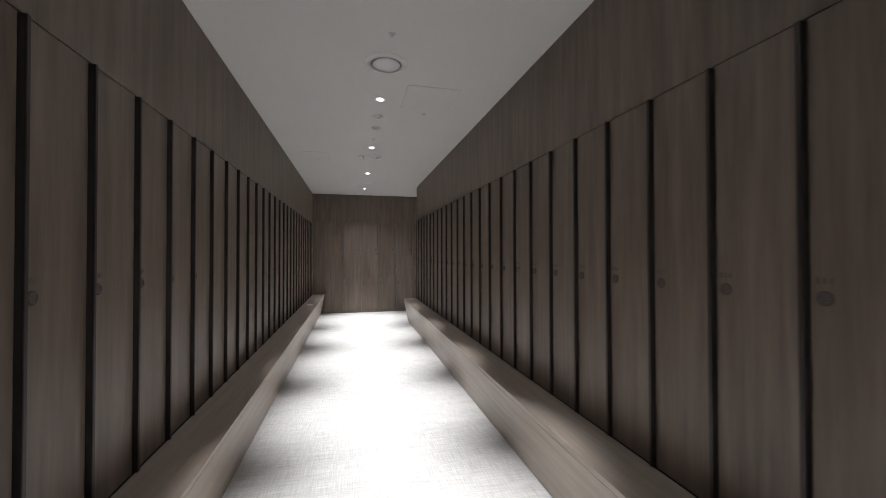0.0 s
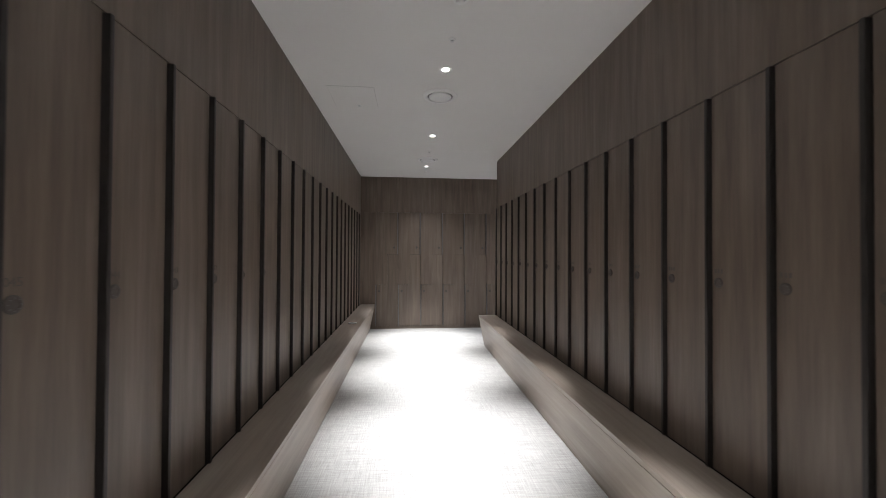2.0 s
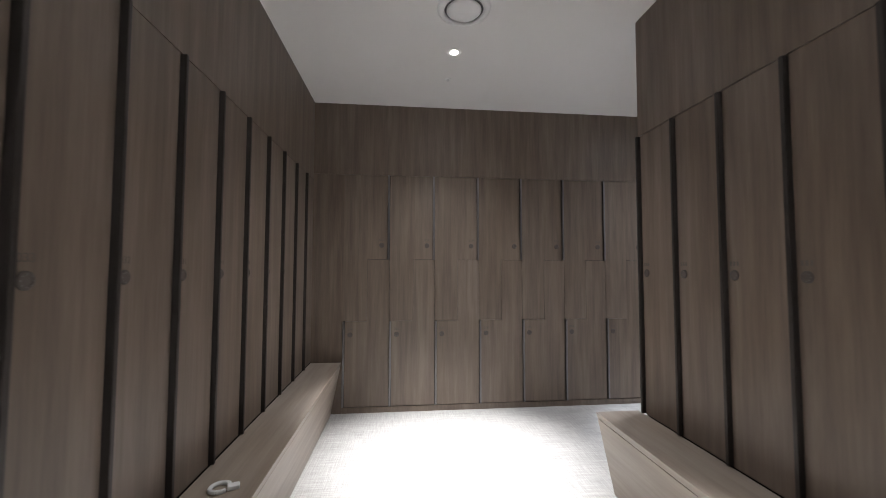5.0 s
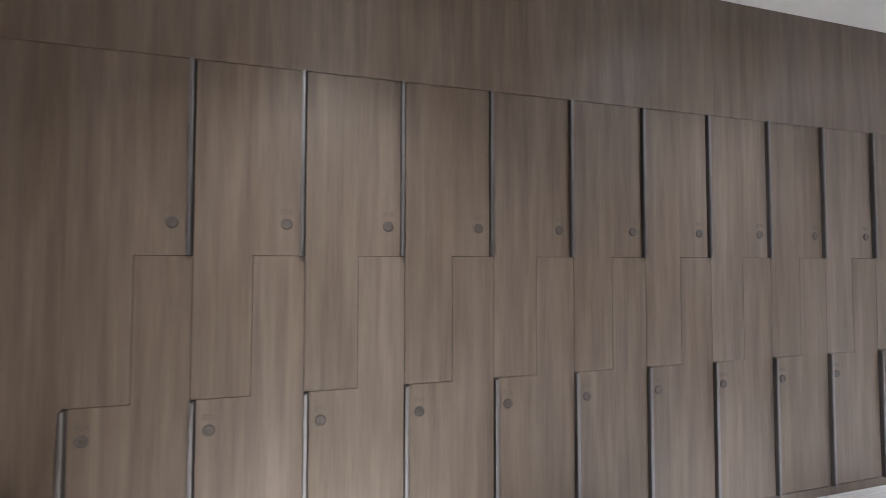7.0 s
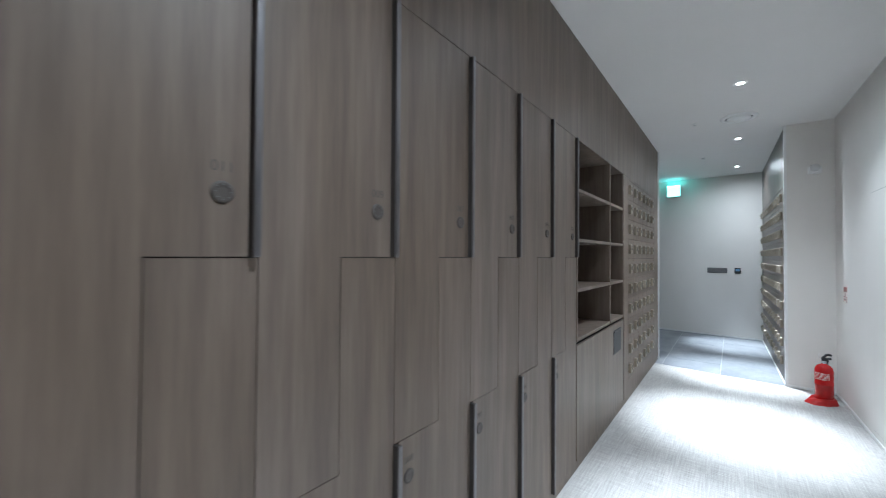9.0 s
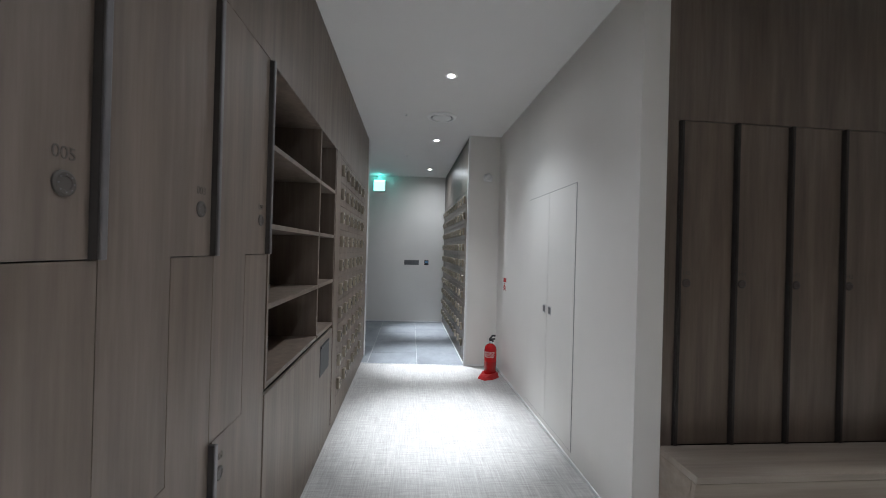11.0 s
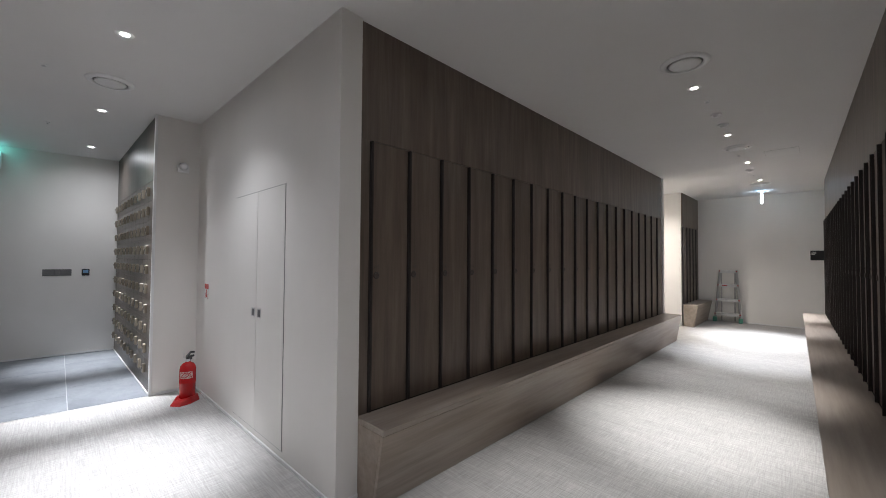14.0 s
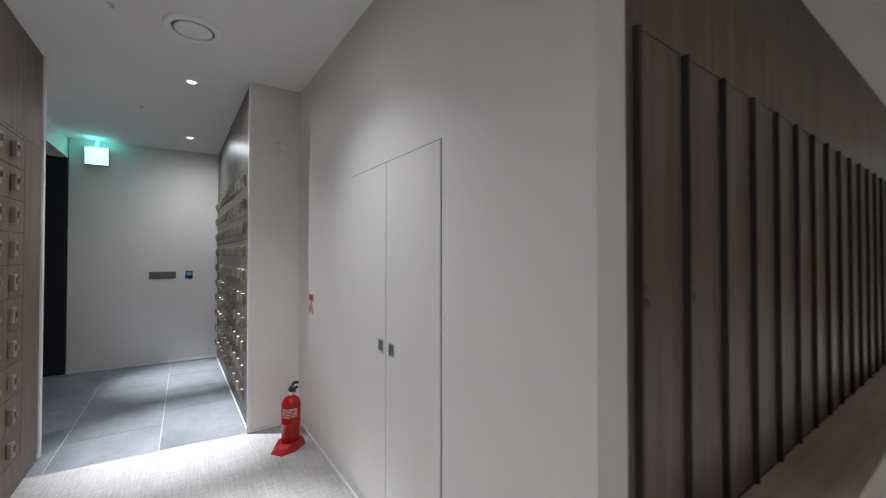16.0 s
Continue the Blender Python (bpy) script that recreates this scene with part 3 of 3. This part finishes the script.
for x0, x1, hx in ((0.0, 0.4675, 0.415), (0.4725, 0.940, 0.530)):
    leaf = part("leaf", box(x0, x1, -0.004, -0.0012, 0.070, 1.846, 0.001), WHITE, access)
    pull = part("flush_pull", box(hx - 0.030, hx + 0.030, -0.0055, -0.004, 0.902, 0.968, 0.001), STEEL, leaf, "square flush pull of brushed metal")
    part("recess", box(hx - 0.022, hx + 0.022, -0.0062, -0.0055, 0.910, 0.960), GREYPLATE, pull)

# ---- ceiling fittings ----
def downlight(x, y):
    ob = thing("downlight", pose(x, y, CEIL), "small round recessed downlight, lit, in the white ceiling", "downlight", "downlights")
    part("ring", lathe([(0.024, -0.0005), (0.030, -0.004), (0.045, -0.004), (0.048, 0.0)], 28), TRIM, ob, "", None, True)
    part("lens", lathe([(0, -0.0025), (0.020, -0.0025), (0.025, -0.0012)], 24), LENS, ob, "glowing lens")


for x, y, *rest in DOWNLIGHTS:
    downlight(x, y)


def diffuser(x, y):
    ob = thing("air_diffuser", pose(x, y, CEIL), "round white air diffuser in the ceiling", "air vent", "air diffusers")
    part("ring", lathe([(0.112, 0.0), (0.112, -0.010), (0.119, -0.016), (0.136, -0.014), (0.151, -0.004), (0.153, 0.0)], 40), TRIM, ob, "", None, True)
    part("throat", lathe([(0, -0.0015), (0.113, -0.0015)], 40), GREYPLATE, ob, "dark air gap")
    part("disc", lathe([(0, -0.018), (0.055, -0.020), (0.092, -0.017), (0.100, -0.010), (0.094, -0.004), (0, -0.004)], 40), TRIM, ob, "", None, True)


for x, y in ((1.135, -6.36), (1.135, -3.63), (1.135, -1.36), (4.13, -3.68), (4.16, -6.45), (4.20, -9.50), (7.50, -0.845)):
    diffuser(x, y)


def sprinkler(x, y):
    ob = thing("sprinkler", pose(x, y, CEIL), "small metal sprinkler head in the ceiling", "sprinkler", "sprinklers")
    part("rosette", lathe([(0.022, 0), (0.021, -0.004), (0.012, -0.007), (0.008, -0.007)], 20), TRIM, ob)
    bm = bmesh.new()
    rod(bm, (0, 0, -0.002), (0, 0, -0.014), 0.005)
    add_box(bm, -0.010, 0.010, -0.002, 0.002, -0.013, -0.006)
    lathe([(0, -0.014), (0.012, -0.014), (0.012, -0.016), (0, -0.016)], 16, bm)
    part("head", bm, STEEL, ob)


for x, y in ((1.14, -6.74), (1.14, -4.52), (1.575, -5.46), (0.40, -3.36), (1.135, -1.80), (1.135, -0.55), (7.48, -0.475), (9.2, -0.47), (4.15, -4.56), (4.2, -6.9), (4.2, -8.5)):
    sprinkler(x, y)


def detector(x, y, r=0.045):
    ob = thing("smoke_detector", pose(x, y, CEIL), "small round white detector on the ceiling", "detector", "ceiling detectors")
    part("base", lathe([(r, 0), (r, -0.012), (r * 0.93, -0.018), (r * 0.5, -0.018)], 28), TRIM, ob)
    part("sensor", lathe([(0, -0.034), (r * 0.45, -0.032), (r * 0.62, -0.0175)], 24), TRIM, ob)


for x, y, r in ((1.14, -4.93, 0.045), (1.14, -5.28, 0.05), (4.15, -4.97, 0.045), (4.15, -5.35, 0.05), (4.2, -8.0, 0.05)):
    detector(x, y, r)


def hatch(x0, x1, y0, y1):
    ob = thing("ceiling_hatch", pose((x0 + x1) / 2, (y0 + y1) / 2, CEIL), "flush white access hatch in the ceiling", "hatch", "ceiling hatches")
    hx, hy = (x1 - x0) / 2, (y1 - y0) / 2
    part("gap", box(-hx, hx, -hy, hy, -0.0008, 0), GREYPLATE, ob, "thin dark gap")
    part("panel", box(-hx + 0.0015, hx - 0.0015, -hy + 0.0015, hy - 0.0015, -0.0022, -0.0008), CEILING, ob)


hatch(1.34, 1.79, -6.05, -5.55)
hatch(0.18, 0.57, -3.75, -3.30)
hatch(3.62, 3.95, -7.3, -6.9)

# ---- lobby: exit sign, switches, tiles ----
sign = thing("exit_sign", LOBBY @ pose(-0.06, 1.30, 2.565), "glowing green and white exit sign hung under the ceiling", "exit sign")
part("case", box(0.0, 0.030, -0.112, 0.112, -0.115, 0.103, 0.004), TRIM, sign)
part("face", box(-0.004, 0.0, -0.104, 0.104, -0.106, 0.094, 0.002), EXITWHITE, sign, "glowing pale face")
part("green_band", box(-0.006, -0.004, -0.102, 0.102, 0.070, 0.092), EXIT, sign, "glowing green upper band")
part("bracket", box(0.010, 0.020, -0.02, 0.02, 0.103, 0.186), TRIM, sign)

plate = thing("switch_bank", LOBBY @ pose(0, 0.66, 1.125), "long dark grey bank of five light switches on the wall", "light switch")
part("back_plate", box(-0.008, 0, -0.140, 0.140, -0.045, 0.045, 0.002), GREYPLATE, plate)
for k in range(5):
    part("rocker", box(-0.012, -0.008, -0.133 + k * 0.054, -0.083 + k * 0.054, -0.037, 0.037, 0.002), GREYPLATE, plate)
panel = thing("thermostat", LOBBY @ pose(0, 0.378, 1.125), "small dark thermostat with a blue screen on the wall", "thermostat")
part("case", box(-0.014, 0, -0.040, 0.040, -0.046, 0.046, 0.004), BLACK, panel)
part("screen", box(-0.0155, -0.014, -0.028, 0.028, -0.008, 0.032), SCREEN, panel, "dim blue display")

tile_floor = tagged(new("floor_tiles"), "dark grey slate floor tiles with pale joints", "", "", "structure")


def tile_edge(y):
    return 8.204 + 0.0826 * y  # where the carpet ends


def tile(x0, x1, y0, y1, slanted):
    bm = bmesh.new()
    y0, y1, x1 = y0 + 0.0035, y1 - 0.0035, x1 - 0.0015
    a, b = (tile_edge(y0) + 0.006, tile_edge(y1) + 0.006) if slanted else (x0 + 0.0015, x0 + 0.0015)
    lo = [bm.verts.new((x, y, -0.010)) for x, y in ((a, y0), (x1, y0), (x1, y1), (b, y1))]
    hi = [bm.verts.new((x, y, 0.0)) for x, y in ((a, y0), (x1, y0), (x1, y1), (b, y1))]
    bm.faces.new(hi)
    for i in range(4):
        bm.faces.new((lo[i], lo[(i + 1) % 4], hi[(i + 1) % 4], hi[i]))
    part("tile", bm, SLATE, tile_floor)


for row, y0 in enumerate((-1.265, -0.670, -0.075, 0.520, 1.115)):
    x0 = 8.66 if row % 2 else 8.97
    tile(0, x0, y0, y0 + 0.595, True)
    while x0 < 11.3:
        tile(x0, min(x0 + 0.6, 11.5), y0, min(y0 + 0.595, 1.6), False)
        x0 += 0.6
structure("trim_floor", box(-0.004, 0.005, 0.0, 1.24, -0.004, 0.0015), STEEL, "thin metal strip between carpet and tiles", pose(tile_edge(-1.235), -1.235, 0, 0, 0, -4.72))

# ---- fire extinguisher ----
ext = thing("fire_extinguisher", pose(7.70, -1.462, 0, 0, 0, 0), "red powder fire extinguisher with a black valve, on a red stand", "fire extinguisher")
part("cylinder", lathe([(0, 0.040), (0.060, 0.040), (0.066, 0.048), (0.0665, 0.175), (0.068, 0.178), (0.0665, 0.181), (0.0665, 0.300), (0.060, 0.330), (0.044, 0.352), (0.022, 0.362), (0.018, 0.372), (0, 0.372)], 40), RED, ext, "", None, True)
bm = bmesh.new()
lathe([(0.016, 0.366), (0.019, 0.370), (0.019, 0.392), (0.012, 0.396), (0, 0.396)], 20, bm)
add_box(bm, -0.014, 0.030, -0.012, 0.020, 0.392, 0.402, 0.002)
part("valve", bm, STEEL, ext)
bm = bmesh.new()
add_box(bm, -0.020, 0.018, -0.018, 0.018, 0.394, 0.424, 0.004)
for a, b in (((-0.012, 0.012, 0.418), (0.004, -0.020, 0.452)), ((0.004, -0.020, 0.452), (0.016, -0.052, 0.446)), ((0.0, 0.0, 0.410), (0.020, -0.050, 0.412))):
    rod(bm, a, b, 0.010, 10)
rod(bm, (0, -0.020, 0.385), (0, -0.020, 0.415), 0.013, 12)
part("lever", bm, BLACK, ext, "black squeeze lever")
curve = bpy.data.curves.new("hose", "CURVE")
curve.dimensions, curve.bevel_depth, curve.bevel_resolution = "3D", 0.009, 3
spline = curve.splines.new("NURBS")
pts = [(0.0, -0.02, 0.39), (0.055, -0.03, 0.40), (0.085, -0.03, 0.34), (0.080, -0.02, 0.24), (0.078, 0.0, 0.14)]
spline.points.add(len(pts) - 1)
for p, co in zip(spline.points, pts):
    p.co = (*co, 1)
spline.use_endpoint_u = True
hose = new("hose_curve", curve)
bpy.context.view_layer.update()
me = bpy.data.meshes.new_from_object(hose.evaluated_get(bpy.context.evaluated_depsgraph_get()))
bpy.data.objects.remove(hose)
me.materials.clear()
me.materials.append(BLACK)
hose = new("hose", me)
hose.parent = ext
tagged(hose, "black rubber hose")
bm = bmesh.new()
ring = [(0.026 * math.cos(a * math.tau / 20), 0, 0.026 * math.sin(a * math.tau / 20)) for a in range(20)]
for a, b in zip(ring, ring[1:] + ring[:1]):
    rod(bm, (a[0] + 0.02, 0.03, a[2] + 0.425), (b[0] + 0.02, 0.03, b[2] + 0.425), 0.0015, 5)
part("pin_ring", bm, STEEL, ext)
bm = bmesh.new()
for k in range(13):
    a0 = radians(112 + k * 7)
    a1 = radians(112 + (k + 1) * 7)
    q = [bm.verts.new((0.0674 * math.cos(a), 0.0674 * math.sin(a), z)) for a, z in ((a0, 0.225), (a1, 0.225), (a1, 0.288), (a0, 0.288))]
    bm.faces.new(q)
bmesh.ops.recalc_face_normals(bm, faces=bm.faces[:])
lab = part("instruction_label", bm, REDPLASTIC, ext, "red instruction label with pale print")
bm = bmesh.new()
for row in range(5):
    for k in range(11):
        if (row * 7 + k * 3) % 5 == 0:
            continue
        a0, a1 = radians(117 + k * 7.4), radians(123 + k * 7.4)
        z = 0.232 + row * 0.011
        q = [bm.verts.new((0.0679 * math.cos(a), 0.0679 * math.sin(a), zz)) for a, zz in ((a0, z), (a1, z), (a1, z + 0.0045), (a0, z + 0.0045))]
        bm.faces.new(q)
bmesh.ops.recalc_face_normals(bm, faces=bm.faces[:])
part("print", bm, PAPER, lab)
bm = bmesh.new()
for z0, z1, first, last in ((0.2255, 0.2275, 0, 13), (0.2855, 0.2875, 0, 13), (0.2275, 0.2855, 0, 0.3), (0.2275, 0.2855, 12.7, 13)):
    steps = 13 if last - first > 1 else 1
    for k in range(steps):
        a0, a1 = (radians(112 + 7 * (first + (last - first) * (k + j) / steps)) for j in (0, 1))
        bm.faces.new([bm.verts.new((0.0679 * math.cos(a), 0.0679 * math.sin(a), z)) for a, z in ((a0, z0), (a1, z0), (a1, z1), (a0, z1))])
part("border", bm, PAPER, lab, "thin pale border of the label")
bm = bmesh.new()
foot = [(-0.150, -0.050), (-0.150, 0.050), (-0.06, 0.090), (0.055, 0.085), (0.078, 0.05), (0.078, -0.05), (0.055, -0.085), (-0.06, -0.090)]
lo = [bm.verts.new((x, y, 0.0)) for x, y in foot]
hi = [bm.verts.new((x * 0.80 + 0.005, y * 0.80, 0.030 if x < -0.1 else 0.058)) for x, y in foot]
bm.faces.new(lo)
bm.faces.new(hi)
for i in range(len(foot)):
    bm.faces.new((lo[i], lo[(i + 1) % 8], hi[(i + 1) % 8], hi[i]))
bmesh.ops.recalc_face_normals(bm, faces=bm.faces[:])
bmesh.ops.bevel(bm, geom=bm.edges[:], offset=0.005, segments=2, affect="EDGES")
part("stand", bm, REDPLASTIC, ext, "moulded red plastic stand", pose(0, 0, 0, 0, 0, -52))

notice = thing("extinguisher_sign", WHITE_FACE @ pose(0.345, 0, -0.012), "small red and white extinguisher notice on the white wall", "sign")
part("sheet", box(-0.060, 0.060, -0.0015, 0, 0.945, 1.100), PAPER, notice)
part("red_band", box(-0.057, 0.057, -0.0022, -0.0015, 1.050, 1.097), RED, notice)
bm = bmesh.new()
add_box(bm, -0.012, 0.012, -0.0022, -0.0015, 0.985, 1.044)
add_prism(bm, [(-0.026, 0.985), (0.0, 0.965), (0.026, 0.985)], -0.0022, -0.0015)
for k in (-1, 1):
    add_box(bm, k * 0.044 - 0.007, k * 0.044 + 0.007, -0.0022, -0.0015, 0.955, 1.010)
part("pictogram", bm, RED, notice)

speaker = thing("wall_detector", pose(X_ALC, -1.46, 2.265, 0, 0, 0), "white wall detector with a round sensor on the return wall", "detector")
part("base", box(-0.018, 0, -0.052, 0.052, -0.055, 0.020, 0.005), TRIM, speaker)
part("sensor", lathe([(0, 0.050), (0.026, 0.045), (0.036, 0.025), (0.038, 0.0)], 28), TRIM, speaker, "", pose(-0.018, 0, 0.005, 0, -90, 0), True)
part("connector", box(-0.022, 0, -0.034, 0.034, 0.022, 0.034, 0.004), GREYPLATE, speaker)

# ---- far end of the second aisle ----
tube = thing("tube_light", pose(4.26, -10.52, CEIL), "short glowing vertical tube lamp under the ceiling", "lamp")
part("mount", lathe([(0, 0), (0.055, 0), (0.055, -0.012), (0.040, -0.025), (0.022, -0.036), (0, -0.036)], 24), STEEL, tube, "grey metal mount")
part("bulb", lathe([(0, -0.034), (0.020, -0.034), (0.021, -0.232), (0.014, -0.248), (0, -0.252)], 20), TUBE, tube, "glowing white tube", None, True)

sconce = thing("wall_lamp", pose(3.215, -12.30, 1.47), "small warm wall lamp glowing in the dim room", "wall lamp")
part("back_plate", box(-0.035, 0.035, 0.0, 0.012, -0.06, 0.06, 0.003), BRASS, sconce)
part("shade", lathe([(0, -0.045), (0.024, -0.045), (0.032, 0.0), (0.028, 0.045), (0, 0.045)], 20), SCONCE, sconce, "glowing warm glass shade", pose(0, 0.05, 0), True)

board = thing("wall_plaque", pose(3.48, Y_FAR, 1.465, 0, 0, 180), "black square plaque with small pale lettering on the wall", "sign")
part("plate", box(-0.098, 0.098, -0.012, 0, -0.095, 0.095, 0.002), BLACK, board)
bm = bmesh.new()
for k, w in enumerate((0.085, 0.080, 0.060)):
    add_box(bm, -0.083, -0.083 + w * 0.8, -0.0128, -0.012, 0.060 - k * 0.022, 0.070 - k * 0.022)
part("lettering", bm, PAPER, board)

ladder = thing("step_ladder", pose(4.90, -10.965, 0, 0, 0, 180), "aluminium step ladder with red joints and green feet against the wall", "ladder")
LW0, LW1, LH = 0.230, 0.145, 1.14


def rail_at(side, z, back=0.0):
    u = z / LH
    return (side * (LW0 + (LW1 - LW0) * u), 0.095 * u - 0.03 * (1 - u) + back, z)


for side in (-1, 1):
    bm = bmesh.new()
    rod(bm, rail_at(side, 0.06), rail_at(side, LH), 0.025, 12)
    part("rail", bm, DULL, ladder)
    bm = bmesh.new()
    rod(bm, (side * 0.120, 0.070, 0.02), (side * 0.120, 0.088, LH - 0.02), 0.014, 10)
    part("rear_rail", bm, DULL, ladder)
    x, y, z = rail_at(side, 0.0)
    part("foot", box(x - 0.035, x + 0.035, y - 0.05, y + 0.05, 0.0, 0.105, 0.012, 2), GREEN, ladder, "green rubber foot")
for z in (0.17, 0.48, 0.80, 1.11):
    a, b = rail_at(-1, z), rail_at(1, z)
    rung = part("step", box(a[0] + 0.01, b[0] - 0.01, a[1] - 0.042, a[1] + 0.035, z - 0.034, z + 0.030, 0.006), ALU, ladder)
    for side in (a, b):
        part("joint", box(side[0] - 0.018, side[0] + 0.018, side[1] - 0.024, side[1] + 0.024, z - 0.018, z + 0.019, 0.005), REDPLASTIC, rung, "red plastic joint")
label_y = rail_at(1, 0.80)[1]
part("sticker", box(-0.10, -0.01, label_y - 0.044, label_y - 0.042, 0.790, 0.812), REDPLASTIC, ladder, "red maker's sticker")

# ---- loose wrist key left on the bench ----
curl = thing("key_band", pose(0.128, -1.90, SEAT, 0, 0, 20), "white coiled wrist band with a locker key, lying on the bench", "key band")
bm = bmesh.new()
for k in range(22):
    a0, a1 = k * 0.24, (k + 1) * 0.24
    p = (0.034 * math.cos(a0), 0.034 * math.sin(a0), 0.008)
    q = (0.034 * math.cos(a1), 0.034 * math.sin(a1), 0.008)
    rod(bm, p, q, 0.008, 8)
part("coil", bm, TRIM, curl, "white plastic coil")
part("tag", box(0.024, 0.066, -0.028, 0.004, 0.0, 0.016, 0.004, 2), TRIM, curl, "white plastic key tag")
